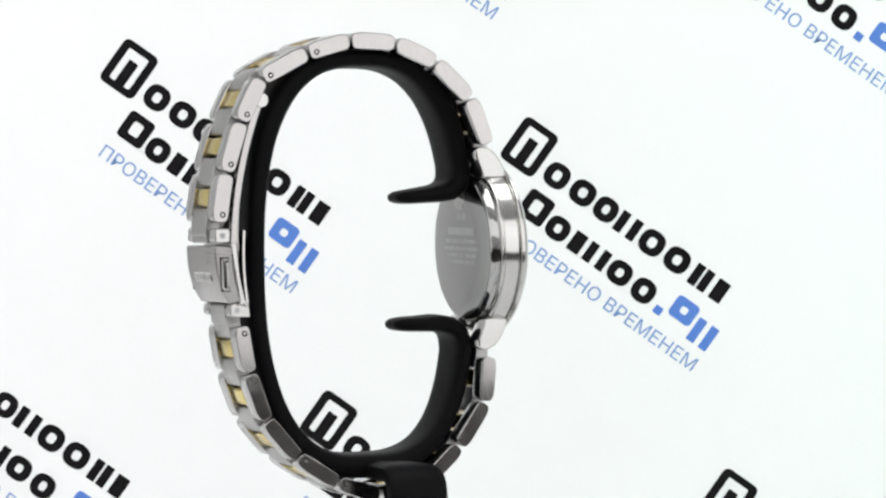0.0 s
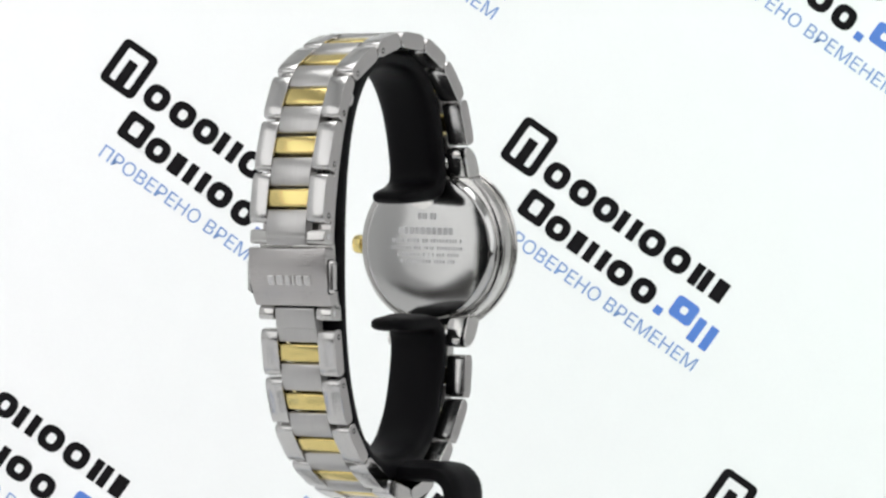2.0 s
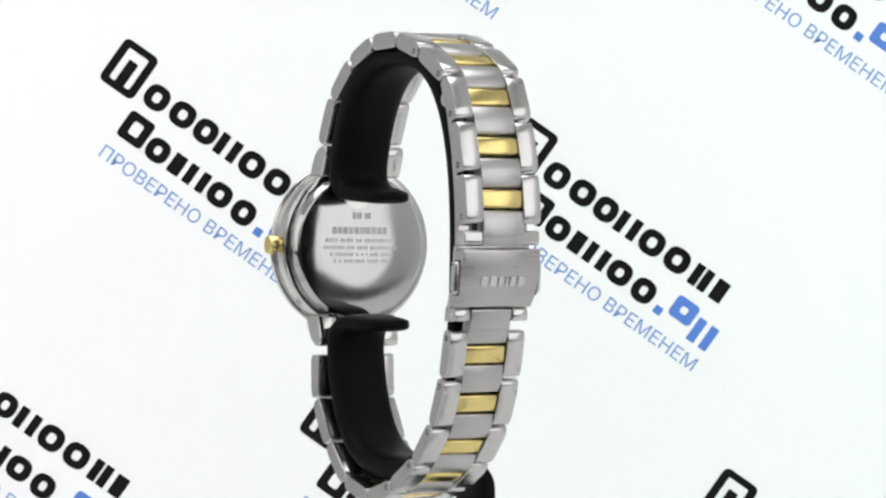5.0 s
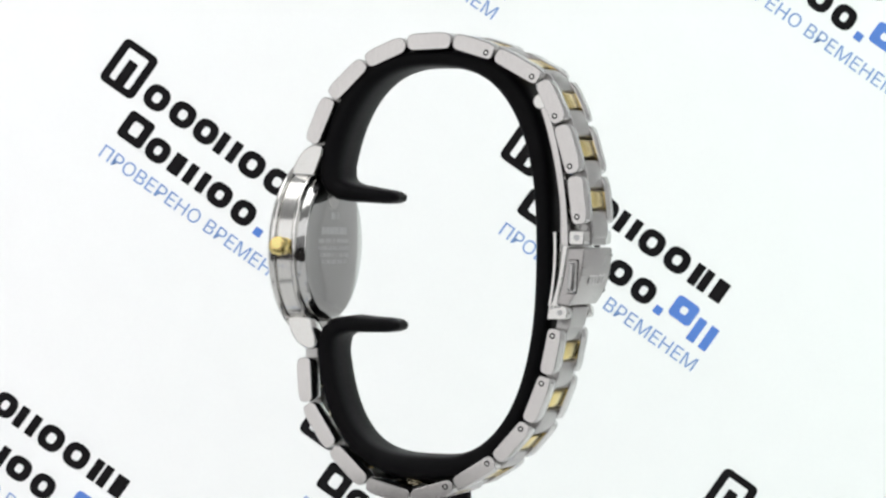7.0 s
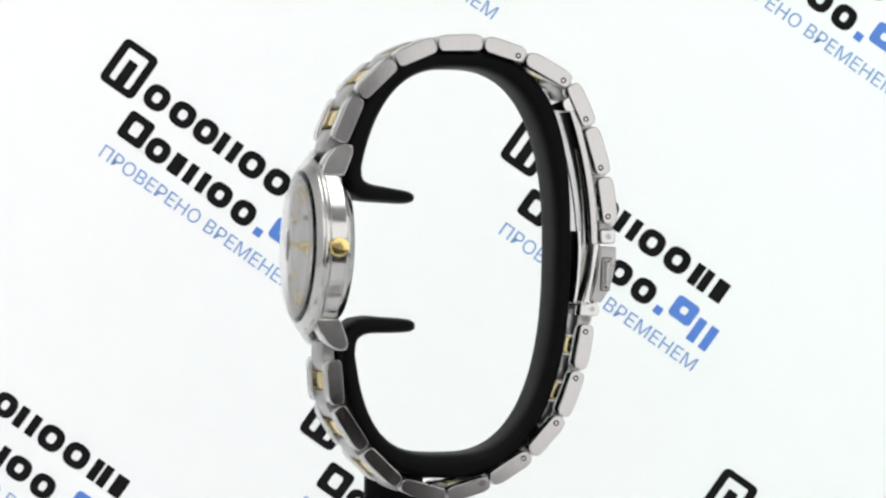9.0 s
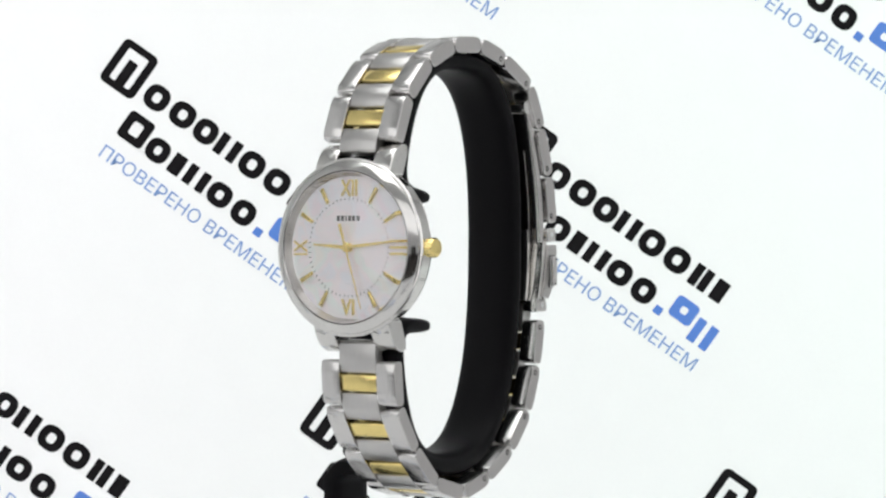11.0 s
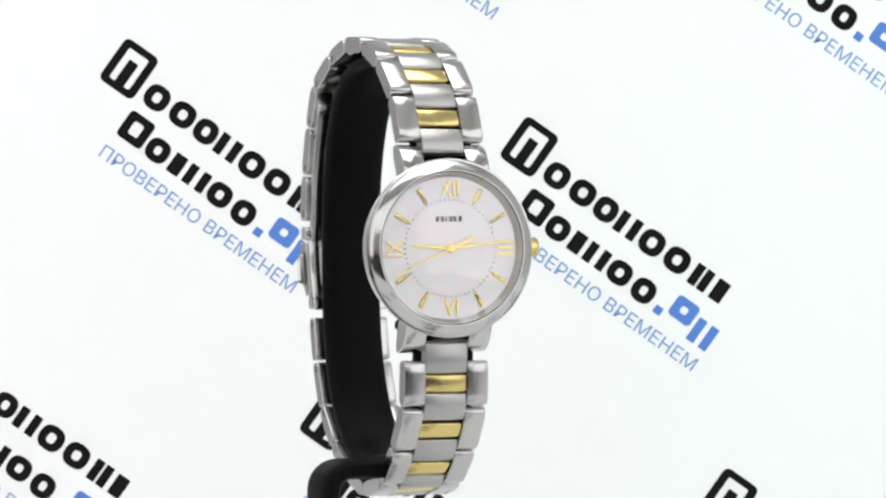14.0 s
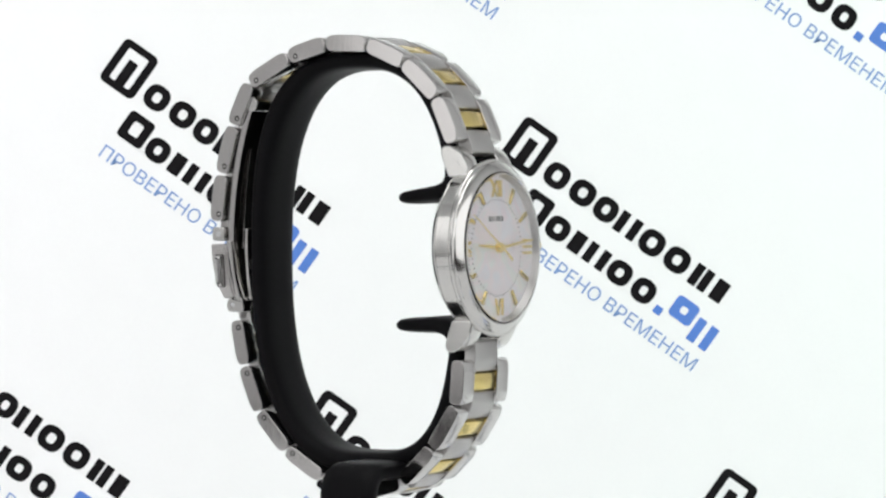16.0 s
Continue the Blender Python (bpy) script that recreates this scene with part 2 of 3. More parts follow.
def make_logo():
    """A print: a framed emblem, two rows of plain marks for a name, and a line of words. Drawn in grid steps, scaled at the end."""
    top = new("printed_logo")
    made = []

    def add(name, bm, material, label=""):
        made.append(finish(name, bm, material, top, label, scale=1))

    add("emblem_frame", ring_shape(-4, 68, -2, 87, 15, 13, 4), INK, "black rounded emblem frame")
    add("emblem_bar", bars_shape([(23, 42, 28, 76)]), INK)
    # two rows of plain marks stand for a name: rings, twin bars and single bars
    marks = [("ring", 81, 126, 34, 79, INK), ("ring", 135, 181, 33, 77, INK), ("ring", 187, 230, 34, 77, INK), ("twin", 236, 278, 36, 76, INK), ("ring", 286, 332, 34, 79, INK),
             ("ring", 340, 386, 34, 78, INK), ("twin", 398, 433, 36, 77, INK), ("bar", 442, 466, 37, 77, INK),
             ("block", 80, 131, 98, 150, INK), ("ring", 137, 180, 111, 153, INK), ("bar", 187, 211, 113, 151, INK), ("twin", 222, 264, 113, 151, INK), ("ring", 271, 315, 112, 154, INK),
             ("ring", 324, 367, 113, 156, INK), ("bar", 377, 392, 140, 155, BLUE), ("block", 402, 447, 102, 142, BLUE), ("twin", 455, 496, 114, 160, BLUE)]
    for kind, a0, a1, b0, b1, mat in marks:
        if kind == "ring":
            bm = ring_shape(a0 - 2, a1 - 1, b0 - 1, b1, 15.5, 24, 10)
        elif kind == "block":
            bm = ring_shape(a0 - 2, a1 - 1, b0 - 1, b1, 16, 9, 5)
        elif kind == "twin":
            bm = bars_shape([(a0 - 2, a0 + 14, b0, b1), (a1 - 17, a1 - 1, b0, b1)])
        else:
            bm = bars_shape([(a0, a1, b0, b1)])
        add("mark", bm, mat)
    line = words("\u041f\u0420\u041e\u0412\u0415\u0420\u0415\u041d\u041e \u0412\u0420\u0415\u041c\u0415\u041d\u0415\u041c", 34.0, 419.0, PALE, "slogan", top)
    for v in line.data.vertices:
        v.co += Vector((75.5, -199.5 - 0.007 * v.co.x, 0.2))
    made += split_letters(line, top)
    for o in made:
        for v in o.data.vertices:
            v.co = v.co * UNIT
    return tagged(top, "black and blue slanted shop logo printed on the board", "printed logo", "logos on the backdrop")


def logo_pose(x, y):
    """x and y: the emblem's upper corner on the print's grid, from its middle."""
    return BOARD_POSE @ pose(x * UNIT, y * UNIT, 0.00005, 0, 0, -LOGO_TURN)


E1, E2 = (708.0, -138.0), (353.0, -622.0)
BASE = (227.0 - 784.0, 441.0 - 69.0)
logo = make_logo()
logo.matrix_world = logo_pose(*BASE)
for i, j in ((1, 0), (0, 1), (1, 1), (-1, 1), (2, -1), (1, -1)):
    copy_thing(logo, logo_pose(BASE[0] + i * E1[0] + j * E2[0], BASE[1] + i * E1[1] + j * E2[1]))
# the same print lies on the sheet under the watch and shows in the polished steel
for x, y in ((-0.19, 0.11), (-0.09, 0.13), (0.01, 0.15), (-0.14, 0.02), (-0.04, 0.04), (0.06, 0.06), (0.16, 0.08), (-0.18, -0.07), (-0.08, -0.05), (0.02, -0.03), (0.12, -0.01), (-0.02, -0.12), (0.08, -0.10)):
    copy_thing(logo, pose(x, y, 0.0003, 0, 0, -LOGO_TURN))

# ---- the holder ----
MID = 1.6              # the strap's middle plane, across
RING_MID, RING_SKEW = 2.3, -0.056   # the holder's middle plane, and how far it stands askew to the strap


def oval(phi, inner):
    """The holder's outline: an oval that is fuller towards the watch's face. phi: 0 at the clasp's side, 90 at the top."""
    c, s = math.cos(phi), math.sin(phi)
    if inner:
        cy, cz, a, b = 8.5, -10.4, ((18.4 if s > 0 else 19.0) if c < 0 else 18.65 + 0.15 * s), 33.9
        n = (2.58 if s > 0 else 3.3) if c < 0 else (2.62 if s > 0 else 2.5)
    else:
        cy, cz, a, b = 8.45, -11.0, (21.9 if c < 0 else 21.85 + 0.45 * s), 37.7
        n = 2.8 if c < 0 else (2.9 if s > 0 else 2.3)
    k = (abs(c) ** n + abs(s) ** n) ** (-1 / n)
    return Vector((cy + a * c * k, cz + b * s * k))


def make_holder():
    top = new("watch_holder")
    # one strip: tongue, rounded corner, oval, corner, tongue; each station is its middle, half thickness and half width
    stations = [((1.35, 0.65), 0.25, 1.8), ((1.0, 0.7), 0.75, 2.9), ((0.1, 0.8), 1.1, 3.8), ((-1.3, 0.9), 1.25, 4.4), ((-4.0, 1.2), 1.4, 4.9), ((-7.0, 1.55), 1.6, 5.2),
                ((-8.7, 1.95), 1.8, 5.6), ((-9.9, 2.75), 1.95, 5.5), ((-10.6, 4.2), 1.98, 5.5)]
    steps, first, last = 110, radians(153.5), radians(-152.0)
    for i in range(steps + 1):
        phi = first + (last - first) * i / steps
        a, b = oval(phi, True), oval(phi, False)
        stations.append((tuple((a + b) / 2), (b - a).length / 2, 5.5))
    stations += [((-11.28, -26.6), 1.5, 5.5), ((-11.12, -24.4), 1.58, 5.5), ((-10.5, -22.9), 1.66, 5.5), ((-9.0, -21.9), 1.64, 5.4), ((-7.0, -21.52), 1.54, 5.2), ((-4.0, -21.65), 1.38, 4.9),
                 ((-1.0, -21.72), 1.28, 4.4), ((0.5, -21.75), 1.12, 3.8), ((1.35, -21.8), 0.75, 2.9), ((1.65, -21.8), 0.25, 1.8)]
    mids = [Vector(st[0]) for st in stations]
    bm, rings, around = bmesh.new(), [], 28
    for i, (c0, h, w0) in enumerate(stations):
        t = (mids[min(i + 1, len(mids) - 1)] - mids[max(i - 1, 0)]).normalized()
        nrm = Vector((-t.y, t.x))
        ring = []
        for k in range(around):
            w = 2 * math.pi * k / around
            c, q = math.cos(w), math.sin(w)
            e = (abs(c) ** 3.4 + abs(q) ** 3.4) ** (-1 / 3.4)
            p = mids[i] + nrm * h * q * e
            ring.append(side(RING_MID + RING_SKEW * p.x + w0 * c * e, p.x, p.y))
        rings.append(ring)
    skin(bm, rings)
    part("ring", bm, BLACK, top, "black plastic C-shaped ring with two inward tongues")
    # the arm leaves the ring's foot sideways and bends down into a flat post
    bm = bmesh.new()
    path = [(1.0, -47.2), (-6.0, -47.2), (-10.2, -47.2)]
    path += [(-10.2 - 3.7 * math.sin(radians(a)), -50.9 + 3.7 * math.cos(radians(a))) for a in (15, 30, 45, 60, 75, 90)]
    path += [(-13.9, -60), (-13.9, -75), (-13.9, -90)]
    rings = []
    for i, (x, z) in enumerate(path):
        ax, az = path[max(0, i - 1)]
        bx, bz = path[min(len(path) - 1, i + 1)]
        t = Vector((bx - ax, bz - az)).normalized()
        nrm = Vector((-t.y, t.x))
        ring = []
        for k in range(24):
            w = 2 * math.pi * k / 24
            c, s = math.cos(w), math.sin(w)
            e = (abs(c) ** 4 + abs(s) ** 4) ** -0.25
            ring.append(side(x + nrm.x * 1.7 * s * e, 2.8 + 5.4 * c * e, z + nrm.y * 1.7 * s * e))
        rings.append(ring)
    skin(bm, rings)
    part("post", bm, BLACK, top)
    return tagged(top, "matt black plastic C-shaped watch holder on a flat post", "watch stand")


holder = make_holder()

# ---- the wristwatch ----
watch = tagged(new("wristwatch"), "two-tone steel and gold ladies wristwatch round a black holder", "wristwatch")
TILT = 1.5
HEAD = Matrix.Translation((MID, SHIFT, -8.35 + LIFT)) @ Matrix.Rotation(-LEAN * 0.7, 4, "Y") @ Matrix.Rotation(radians(-TILT), 4, "X")


def head(x, y, z):
    """A point of the watch head: x towards the crown, y away from the face, z towards twelve."""
    return HEAD @ Vector((x, y, z))


def make_head():
    bm = lathe(bmesh.new(), [(-13.5, 12.0), (-13.45, 14.0), (-13.5, 14.4), (-13.65, 14.6), (-13.8, 14.65), (-13.9, 14.5), (-14.0, 14.5), (-14.1, 14.72), (-16.5, 14.82), (-16.65, 14.7), (-16.7, 14.5), (-16.85, 14.5), (-16.9, 14.95), (-17.05, 15.15), (-17.0, 12.6)], head)
    case = part("case", bm, STEEL, watch, "polished round steel case", 22)
    bm = lathe(bmesh.new(), [(-16.9, 14.8), (-16.98, 15.3), (-17.15, 15.48), (-17.45, 15.5), (-17.6, 15.4), (-17.65, 15.1), (-17.75, 14.95), (-17.95, 14.88), (-18.15, 14.7), (-18.75, 13.75), (-18.92, 13.45), (-18.92, 13.3), (-18.78, 13.15), (-18.6, 13.1)], head)
    part("bezel", bm, STEEL, case, "smooth sloping steel bezel", 22)
    bm = lathe(bmesh.new(), [(-18.5, 13.3), (-18.7, 13.1), (-17.38, 12.1), (-17.3, 12.4)], head)
    part("dial_ring", bm, SATIN, watch, "satin steel ring round the dial")
    bm = lathe(bmesh.new(), [(-13.6, 13.4), (-13.0, 13.3), (-12.75, 13.2), (-12.5, 13.0), (-12.2, 12.85), (-12.0, 12.65), (-11.94, 12.35), (-11.93, 6.0), (-11.93, 0.6)], head, caps=(False, True))
    back = part("caseback", bm, BACKPLATE, case, "brushed round steel caseback with faint etching")
    bm = lathe(bmesh.new(), [(-11.95, 2.6), (-11.86, 2.55), (-11.85, 0.4)], lambda x, y, z: head(x + 1.1, y, z + 9.2), 40, (False, True))
    part("battery_mark", bm, STEEL, back)
    # unreadable etching on the caseback, as plain bars
    rnd = random.Random(4)
    for z, tall, half, low, high in ((4.9, 1.2, 1.8, 0.4, 0.7), (2.2, 1.3, 5.2, 0.8, 1.1), (0.7, 0.75, 7.0, 0.3, 0.6), (-0.6, 0.7, 7.2, 0.25, 0.5), (-1.8, 0.7, 6.4, 0.25, 0.5), (-3.0, 0.7, 5.6, 0.25, 0.5)):
        x = -half
        while x < half:
            w = rnd.uniform(low, high)
            bm = bmesh.new()
            prism(bm, rounded([(x, z), (x + w, z), (x + w, z + tall), (x, z + tall)], 0.15, 2), -11.925, -11.905, 0.005, lambda d, u, v: head(u, d, v))
            part("etched_mark", bm, ETCH, back)
            x += w + rnd.choice((0.15, 0.2, 0.2, 0.6))
    # lugs
    for up in (1, -1):
        for sx in (1, -1):
            outline = [(-17.3, 12.4), (-16.6, 15.0), (-15.0, 17.2), (-13.0, 18.1), (-11.6, 17.8), (-11.4, 16.4), (-12.9, 12.4)]
            pr = rounded(outline, [0.5, 1.5, 1.5, 1.0, 0.7, 1.0, 0.5], 4)
            bm = bmesh.new()
            lo, hi = sorted((sx * 3.98, sx * 8.0))
            prism(bm, pr, lo, hi, 0.3, lambda x, u, v: head(x, u, v * up))
            part("lug", bm, STEEL, case)
        bm = bmesh.new()
        rod(bm, head, -5.0, 5.0, -12.7, 16.4 * up, 0.6)
        part("spring_bar", bm, STEEL, case)
    # crown
    bm = bmesh.new()
    rings = []
    for x, r in ((14.5, 1.0), (15.2, 1.0), (15.25, 1.5), (15.4, 1.72), (16.7, 1.72), (16.95, 1.55), (17.05, 1.2), (17.1, 0.5)):
        ring = []
        for k in range(48):
            w = 2 * math.pi * k / 48
            q = r * (0.94 if k % 4 > 1 and 15.3 < x < 16.8 else 1)
            ring.append(head(x, -15.6 + q * math.cos(w), q * math.sin(w)))
        rings.append(ring)
    skin(bm, rings)
    part("crown", bm, GOLD, watch, "fluted gold-plated winding crown")
    # dial
    bm = lathe(bmesh.new(), [(-17.2, 12.5), (-17.42, 12.45), (-17.45, 8.0), (-17.45, 0.5)], head, caps=(True, True))
    dial = part("dial", bm, PEARL, watch, "white mother-of-pearl dial")

    def on_dial(x0, x1, z0, z1, angle, depth, name, material, rad=0.06, base=-17.44, flare=0.0, edge=0.08):
        bm = bmesh.new()
        c, s = math.cos(radians(angle)), math.sin(radians(angle))
        pr = rounded([(x0, z0), (x1, z0), (x1 + flare, z1), (x0 - flare, z1)], rad, 2)
        prism(bm, pr, base - depth, base, min(edge, depth * 0.9), lambda d, u, v: head(u * c + v * s, d, -u * s + v * c))
        return part(name, bm, material, dial)

    for h in range(12):
        if h % 3:
            on_dial(-0.3, 0.3, 8.7, 11.6, h * 30, 0.4, "hour_marker", GOLD, flare=0.1, edge=0.2)
    for m in range(60):
        on_dial(-0.07, 0.07, 8.15, 8.55, m * 6, 0.03, "minute_mark", DIALPRINT, 0.02)
    for x in (-2.6, -1.7, -0.8, -0.15, 0.65, 1.6):
        w = 0.3 if x == -0.8 else 0.62
        on_dial(x, x + w, 4.55, 5.45, 0, 0.03, "brand_mark", DIALPRINT, 0.1)
    for x in (-3.0, -2.3, -1.7, 1.0, 1.7, 2.3):
        on_dial(x, x + 0.45, -12.45, -12.2, 0, 0.03, "dial_foot_mark", DIALPRINT, 0.04)
    for numeral, h in (("XII", 0), ("III", 3), ("VI", 6), ("IX", 9)):
        ob = words(numeral, 3.9, {"XII": 3.4, "III": 2.6, "VI": 2.6, "IX": 2.6}[numeral], GOLD, "numeral", dial)
        xs, ys = [v.co.x for v in ob.data.vertices], [v.co.y for v in ob.data.vertices]
        cx, cy, tall = (max(xs) + min(xs)) / 2, (max(ys) + min(ys)) / 2, max(ys) - min(ys)
        # each numeral's foot points to the dial's middle, but six and its like stand upright
        spot = Vector((10.2 * math.sin(radians(h * 30)), 10.2 * math.cos(radians(h * 30))))
        for v in ob.data.vertices:
            u, w = v.co.x - cx, (v.co.y - cy) * 2.75 / tall
            if h in (3, 9):
                a = radians(90 if h == 3 else -90)
                u, w = u * math.cos(a) + w * math.sin(a), -u * math.sin(a) + w * math.cos(a)
            v.co = head(spot.x + u, -17.46 - (0.25 if v.co.z > 0 else 0.0), spot.y + w) * MM
        tagged(ob, "raised gold roman numeral " + numeral)
    # pointers
    for name, angle, width, reach, tail, depth in (("hour_pointer", 274, 0.62, 7.2, 1.0, -17.95), ("minute_pointer", 84, 0.55, 11.2, 1.2, -18.2)):
        bm = bmesh.new()
        c, s = math.cos(radians(angle)), math.sin(radians(angle))
        pr = rounded([(-width * 0.45, -tail), (width * 0.45, -tail), (width * 0.5, reach * 0.35), (0.12, reach), (-0.12, reach), (-width * 0.5, reach * 0.35)], 0.08, 2)
        prism(bm, pr, depth - 0.12, depth, 0.05, lambda d, u, v: head(u * c + v * s, d, -u * s + v * c))
        part(name, bm, GOLD, watch)
    bm = lathe(bmesh.new(), [(-17.4, 0.85), (-18.3, 0.85), (-18.45, 0.7), (-18.45, 0.2)], head, 32, (False, True))
    part("pointer_hub", bm, GOLD, watch)
    # crystal
    dome = [(-18.4, 13.1), (-18.9, 13.08), (-19.15, 12.85)]
    outer = [(-20.6 + 1.3 * (r / 12.75) ** 2, r) for r in (12.4, 10.5, 8.0, 5.5, 3.0, 1.2)]
    bm = lathe(bmesh.new(), [(-19.8, 0.5), (-19.53, 6.0), (-18.95, 10.5), (-18.6, 12.5)] + dome + outer, head, caps=(True, True))
    glass = part("crystal", bm, GLASS, watch, "domed clear glass crystal", 50)
    glass.visible_shadow = False


make_head()


def make_second_pointer():
    bm = bmesh.new()
    prism(bm, rounded([(-0.32, -4.2), (0.32, -4.2), (0.16, 0), (-0.16, 0)], 0.1, 2), -0.1, 0.0, 0.03, lambda d, u, v: Vector((u, d, v)))
    prism(bm, rounded([(-0.16, 0), (0.16, 0), (0.07, 11.0), (-0.07, 11.0)], 0.05, 2), -0.1, 0.0, 0.03, lambda d, u, v: Vector((u, d, v)))
    return part("second_pointer", bm, GOLD, watch)


second = make_second_pointer()

# The bracelet: joints of its two halves in the side view, from the lugs to the clasp.
UPPER = [(-13.2, 10.1), (-9.7, 18.2), (-3.25, 24.3), (4.3, 27.5), (12.8, 27.8), (20.6, 25.5), (28.9, 21.0), (32.45, 13.5), (35.05, 4.8), (36.2, -3.9)]
LOWER = [(-14.2, -27.2), (-13.6, -35.4), (-8.7, -43.0), (-2.4, -49.1), (6.0, -51.3), (14.0, -48.9), (21.5, -44.3), (27.3, -37.8), (30.5, -29.6), (32.1, -21.3)]


def make_bracelet(joints, up):
    middle = Vector((9.0, -10.5))
    pts = [Vector(p) for p in joints]
    n = len(pts)

    def frame_of(a, b):
        t = (b - a).normalized()
        nrm = Vector((-t.y, t.x))
        if nrm.dot((a + b) / 2 - middle) < 0:
            nrm = -nrm
        return t, nrm

    for i in range(n - 1):
        a, b = pts[i], pts[i + 1]
        t, nrm = frame_of(a, b)
        size = (b - a).length

        def place(x, u, v):
            p = a + t * u + nrm * v
            return strap(x, p.x, p.y)

        lo, hi = 0.2, size - 0.2
        rise = 0.38 if up > 0 else 0.15
        wide = 7.8 - 0.55 * i / (n - 2)   # the bracelet narrows towards the clasp
        pr = rounded([(lo, -1.15), (hi, -1.15), (hi, 1.0 + rise), (size * 0.8, 1.4 + rise), (size * 0.2, 1.4 + rise), (lo, 1.0 + rise)], [1.2, 1.2, 0.8, 0.7, 0.7, 0.8], 5)
        for sx in (1, -1):
            x0, x1 = sorted((sx * 3.92, sx * wide))
            link = part("outer_link", prism(bmesh.new(), pr, x0, x1, 0.15, place), LINKSTEEL, watch)
            link.data.materials.append(FLANK)
            for face in link.data.polygons:
                face.material_index = 1 if abs(face.normal.x) > 0.85 else 0
            if i >= 4:
                # A dark disc on the flank paints the shade inside a pin hole.
                bm = bmesh.new()
                x0, x1 = sorted((sx * (wide - 0.05), sx * (wide + 0.012)))
                rod(bm, place, x0, x1, hi - 1.35, -0.1, 0.52, 16, 0.02)
                part("pin_hole_shade", bm, DARK, link)
                bm = bmesh.new()
                x0, x1 = sorted((sx * (wide - 0.05), sx * (wide + 0.025)))
                rod(bm, place, x0, x1, hi - 1.35, -0.1, 0.25, 12, 0.02)
                part("pin", bm, STEEL, link)
        pr = rounded([(size / 2 - 1.6, -0.6), (size / 2 + 1.6, -0.6), (size / 2 + 1.5, 1.0 + rise), (size / 2, 1.1 + rise), (size / 2 - 1.5, 1.0 + rise)], [0.5, 0.5, 0.35, 1.2, 0.35], 3)
        part("gold_link", prism(bmesh.new(), pr, -3.8, 3.8, 0.15, place), GOLD, watch)
    for i in range(n):
        ta, na = frame_of(pts[max(0, i - 1)], pts[max(0, i - 1) + 1])
        tb, nb = frame_of(pts[min(i, n - 2)], pts[min(i, n - 2) + 1])
        p = pts[i]
        half = 2.45
        rise = 0.3 if up > 0 else 0.1
        # the plate bends with the bracelet at its joint
        back = (2.1 if up > 0 else 3.1) if i == 0 else half   # the end plate reaches in between the lugs
        centre_out = [p - ta * back + na * (1.0 + rise), p + (na + nb) * (0.7 + rise / 2), p + tb * half + nb * (1.0 + rise)]
        centre_in = [p + tb * half - nb * 0.9, p - (na + nb) * 0.45, p - ta * back - na * 0.9]
        outline = rounded([tuple(q) for q in centre_out + centre_in], [0.55, 2.2, 0.55, 0.5, 0.6, 0.5], 4)
        part("centre_link", prism(bmesh.new(), outline, -3.85, 3.85, 0.15, lambda x, u, v: strap(x, u, v)), BRUSHED, watch)


make_bracelet(UPPER, 1)
make_bracelet(LOWER, -1)


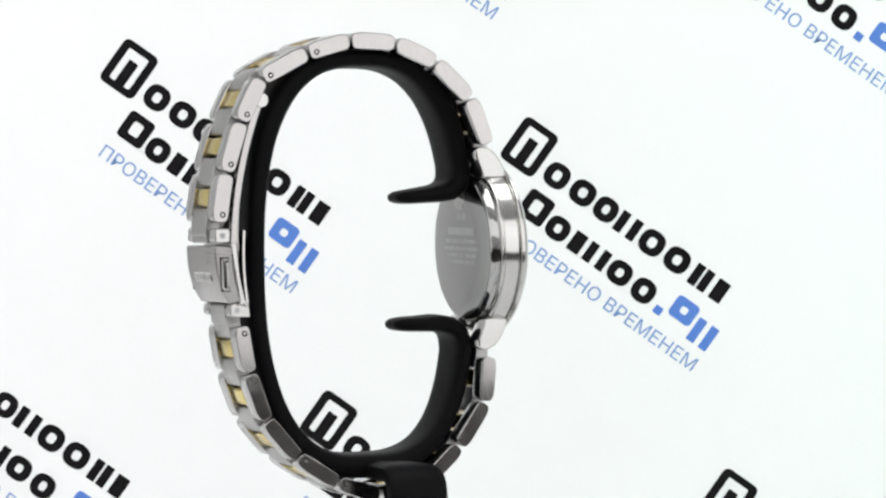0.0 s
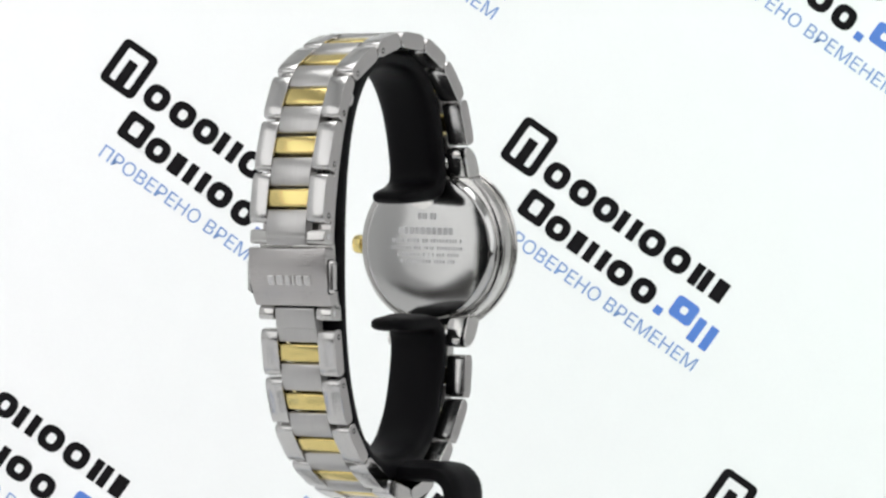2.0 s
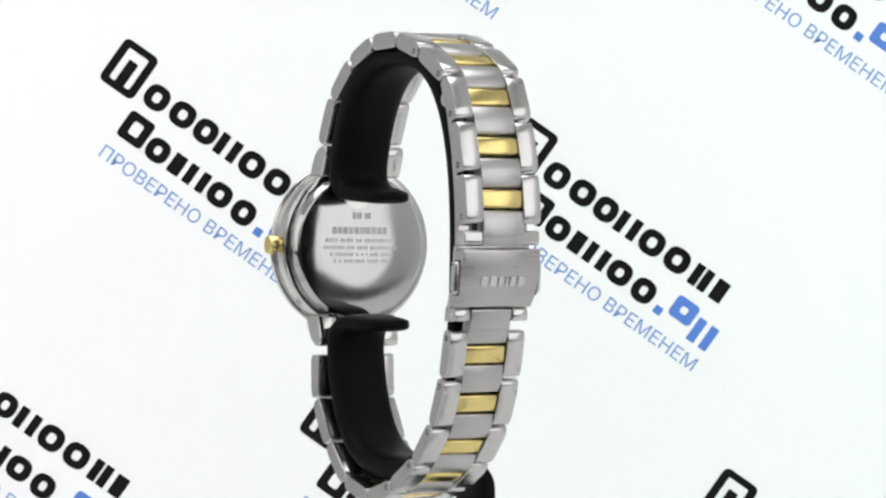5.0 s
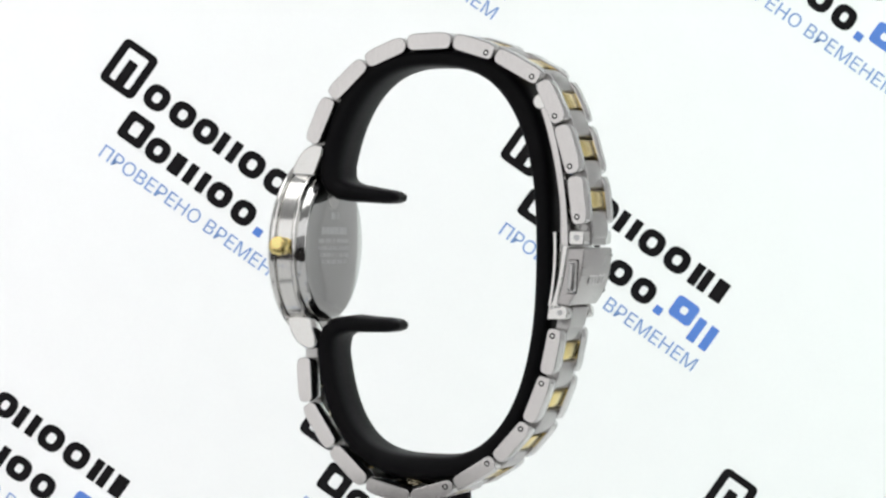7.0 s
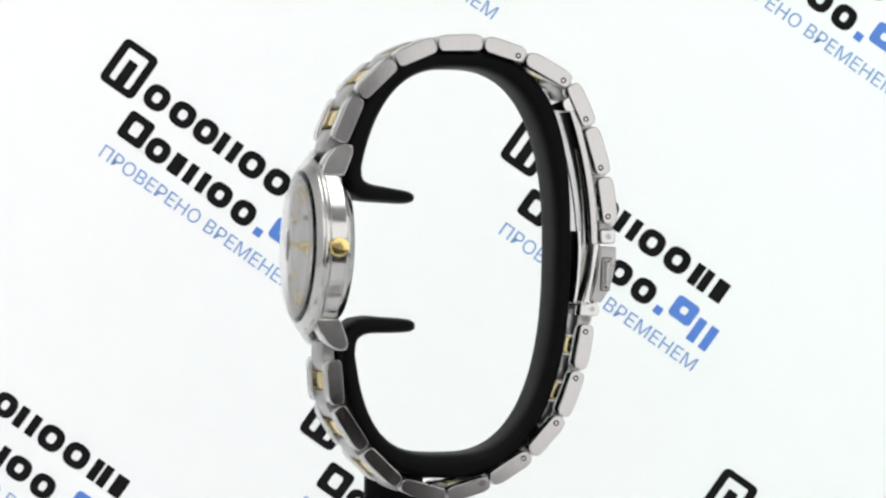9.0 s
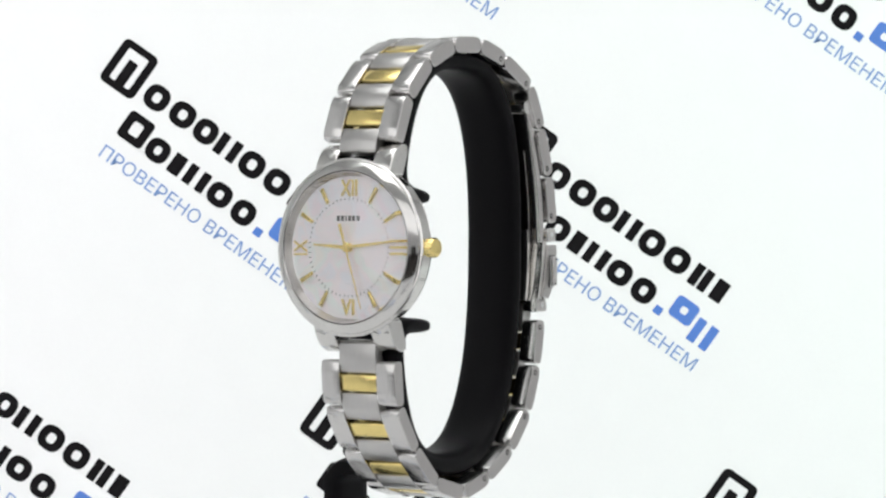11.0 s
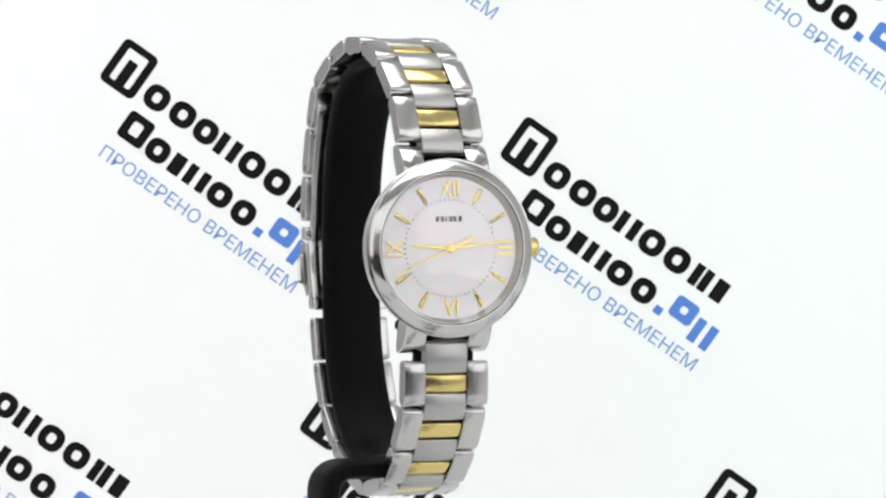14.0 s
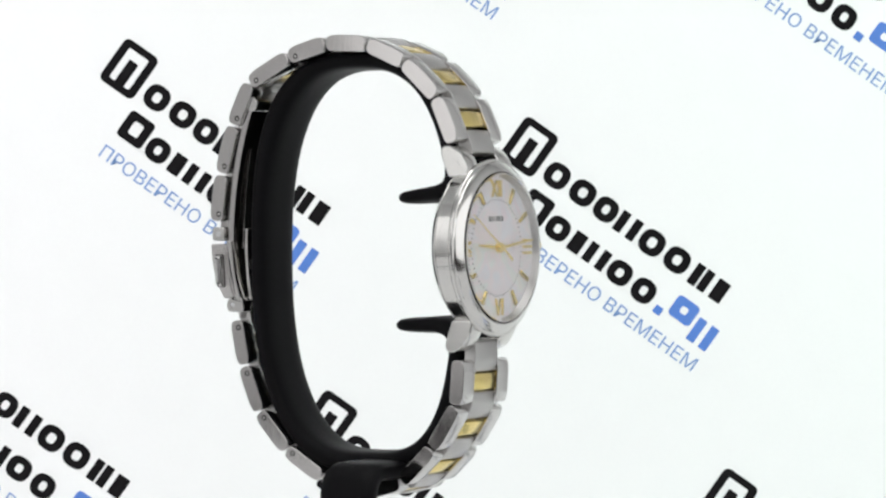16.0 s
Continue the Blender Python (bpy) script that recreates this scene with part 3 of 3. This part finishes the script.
def make_clasp():
    def at(x, u, v):
        return strap(x, u, v)

    pr = rounded([(34.3, -7.75), (37.5, -7.75), (37.25, -11.6), (36.2, -15.2), (34.6, -17.7), (32.4, -17.2), (33.6, -13.0)], [0.3, 0.5, 3, 3, 0.5, 0.3, 2], 4)
    clasp = part("clasp_cover", prism(bmesh.new(), pr, -7.5, 7.5, 0.3, at), SATIN, watch, "brushed steel folding clasp cover")
    # worn maker's mark, as raised blocks
    for x, w in ((-4.6, 1.3), (-3.0, 1.2), (-1.5, 0.5), (-0.7, 1.1), (0.7, 1.4), (2.4, 1.4)):
        bm = bmesh.new()
        t = Vector((-1.08, -3.6)).normalized()
        o = Vector((37.02, -12.5))

        def spot(d, u, v):
            q = o + t * v + Vector((-t.y, t.x)) * d
            return strap(u, q.x, q.y)

        prism(bm, rounded([(x, -0.2), (x + w, -0.2), (x + w, 1.6), (x, 1.6)], 0.4, 3), -0.35, 0.32, 0.14, spot)
        part("raised_mark", bm, LINKSTEEL, clasp)
    for sx in (1, -1):
        x0, x1 = sorted((sx * 6.9, sx * 8.6))
        pr = rounded([(34.7, -9.75), (36.4, -9.75), (36.05, -15.45), (34.4, -15.45)], [0.3, 0.7, 0.7, 0.3], 4)
        part("push_button", prism(bmesh.new(), pr, x0, x1, 0.75, at), LINKSTEEL, watch)
        # A dark plate paints the shade in the gap round the button.
        x0, x1 = sorted((sx * 7.45, sx * 7.56))
        pr = rounded([(34.6, -9.62), (36.5, -9.62), (36.13, -15.58), (34.3, -15.58)], 0.3, 2)
        part("slot_shade", prism(bmesh.new(), pr, x0, x1, 0.03, at), DARK, clasp)
    # hinge blocks above and below the cover
    pr = rounded([(34.5, -4.7), (37.3, -4.7), (37.3, -7.2), (34.5, -7.2)], 0.7, 4)
    block = part("hinge_block", prism(bmesh.new(), pr, -7.3, 7.3, 0.2, at), STEEL, watch)
    for sx in (1, -1):
        bm = bmesh.new()
        x0, x1 = sorted((sx * 7.25, sx * 7.34))
        rod(bm, at, x0, x1, 35.95, -5.95, 0.55, 16, 0.02)
        part("pin", bm, ETCH, block)
    pr = rounded([(36.4, -3.4), (37.62, -3.6), (37.6, -7.3), (36.4, -7.3)], 0.3, 3)
    part("centre_link", prism(bmesh.new(), pr, -3.85, 3.85, 0.12, at), BRUSHED, watch)
    pr = rounded([(33.3, -7.2), (34.4, -7.2), (33.7, -13.0), (32.5, -17.2), (33.4, -18.0), (31.0, -18.4), (31.7, -16.6), (32.6, -13)], [0.2, 0.2, 2, 0.3, 0.3, 0.3, 1.5, 2], 4)
    base = part("clasp_base", prism(bmesh.new(), pr, -7.1, 7.1, 0.15, at), STEEL, watch)
    for sx in (1, -1):
        x0, x1 = sorted((sx * 4.2, sx * 7.1))
        pr = rounded([(31.0, -17.4), (33.9, -17.6), (34.4, -18.6), (34.2, -20.0), (30.6, -20.0)], [0.3, 0.5, 0.8, 0.9, 0.4], 4)
        part("hinge_knuckle", prism(bmesh.new(), pr, x0, x1, 0.15, at), STEEL, base)
        bm = bmesh.new()
        x0, x1 = sorted((sx * 7.05, sx * 7.14))
        rod(bm, at, x0, x1, 33.0, -18.8, 0.5, 16, 0.02)
        part("pin", bm, ETCH, base)
    pr = rounded([(32.6, -17.6), (34.5, -17.95), (33.8, -21.5), (32.0, -21.2)], 0.4, 3)
    part("centre_link", prism(bmesh.new(), pr, -3.85, 3.85, 0.12, at), BRUSHED, watch)

    # folded blades inside the bracelet
    def blade(name, pts, thick, x0, x1, material):
        up, low = [], []
        for i, p in enumerate(pts):
            a, b = Vector(pts[max(0, i - 1)]), Vector(pts[min(len(pts) - 1, i + 1)])
            t = (b - a).normalized()
            q = Vector((-t.y, t.x)) * thick / 2
            up.append(Vector(p) + q)
            low.append(Vector(p) - q)
        pr = up + low[::-1]
        return part(name, prism(bmesh.new(), pr, x0, x1, 0.1, at), material, watch)

    def arc(a, b, bow, n=10):
        a, b = Vector(a), Vector(b)
        t = b - a
        q = Vector((-t.y, t.x)).normalized()
        return [tuple(a + t * (k / n) + q * bow * 4 * (k / n) * (1 - k / n)) for k in range(n + 1)]

    blade("fold_blade", arc((29.4, 16.6), (33.6, -7.3), 1.0), 1.2, -6.7, 6.7, FLANK)
    for sx in (1, -1):   # added strips give the inner blade's two bright edges; its face is left out
        x0, x1 = sorted((sx * 4.5, sx * 4.8))
        blade("blade_edge_strip", arc((30.6, 9.5), (32.2, -8.5), 0.6), 0.35, x0, x1, FLANK)
    lower = blade("fold_blade", arc((31.2, -5.0), (30.4, -17.8), 0.4), 0.6, -5.2, 5.2, STEEL)
    bm = bmesh.new()   # dark oval paints the shade in a hole near the blade's edge
    prism(bm, rounded([(-4.9, -12.4), (-3.7, -12.4), (-3.7, -10.4), (-4.9, -10.4)], 0.55, 5), -0.05, 0.03, 0.01, lambda d, u, v: at(u, 30.86 - d, v))
    part("blade_hole_shade", bm, DARK, lower)
    bm = bmesh.new()
    rod(bm, at, -6.9, 6.9, 28.9, 17.4, 1.3)
    part("fold_hinge", bm, STEEL, watch)


make_clasp()

# ---- what moves ----
TURN = [(0.0, -247.8), (0.5, -238.3), (1.0, -228.3), (1.5, -218.8), (2.0, -209.4), (2.5, -199.9), (3.0, -189.9), (3.5, -180.0), (4.0, -170.8), (4.5, -161.0),
        (5.0, -151.0), (5.5, -141.0), (6.0, -130.9), (6.5, -121.0), (7.0, -111.9), (7.5, -102.9), (8.0, -93.6), (8.5, -84.2), (9.0, -74.6), (9.5, -64.8),
        (10.0, -55.0), (10.5, -45.2), (11.0, -35.4), (11.5, -25.6), (12.0, -16.2), (12.5, -6.7), (13.0, 2.6), (13.5, 12.2), (14.0, 21.4), (14.5, 30.6),
        (15.0, 39.6), (15.5, 49.0), (16.0, 58.6)]
SWAY = {13.5: 0.1, 14.0: 0.3, 14.5: 0.5, 15.0: 0.5, 15.5: 0.5, 16.0: 0.4}   # sideways play of the turning stand, in millimetres
HUB = Matrix.Translation(Vector(head(0, -18.42, 0)) * MM) @ HEAD.to_3x3().to_4x4()


def motions():
    for thing in (holder, watch):
        walk(thing, [(t, pose(SWAY.get(t, 0.0) * MM, 0, 0, 0, 0, a)) for t, a in TURN])
    walk(second, [(k * 0.5, HUB @ pose(0, 0, 0, 0, 190 + 28 * (k * 0.5 - 12.0), 0)) for k in range(33)])


motions()
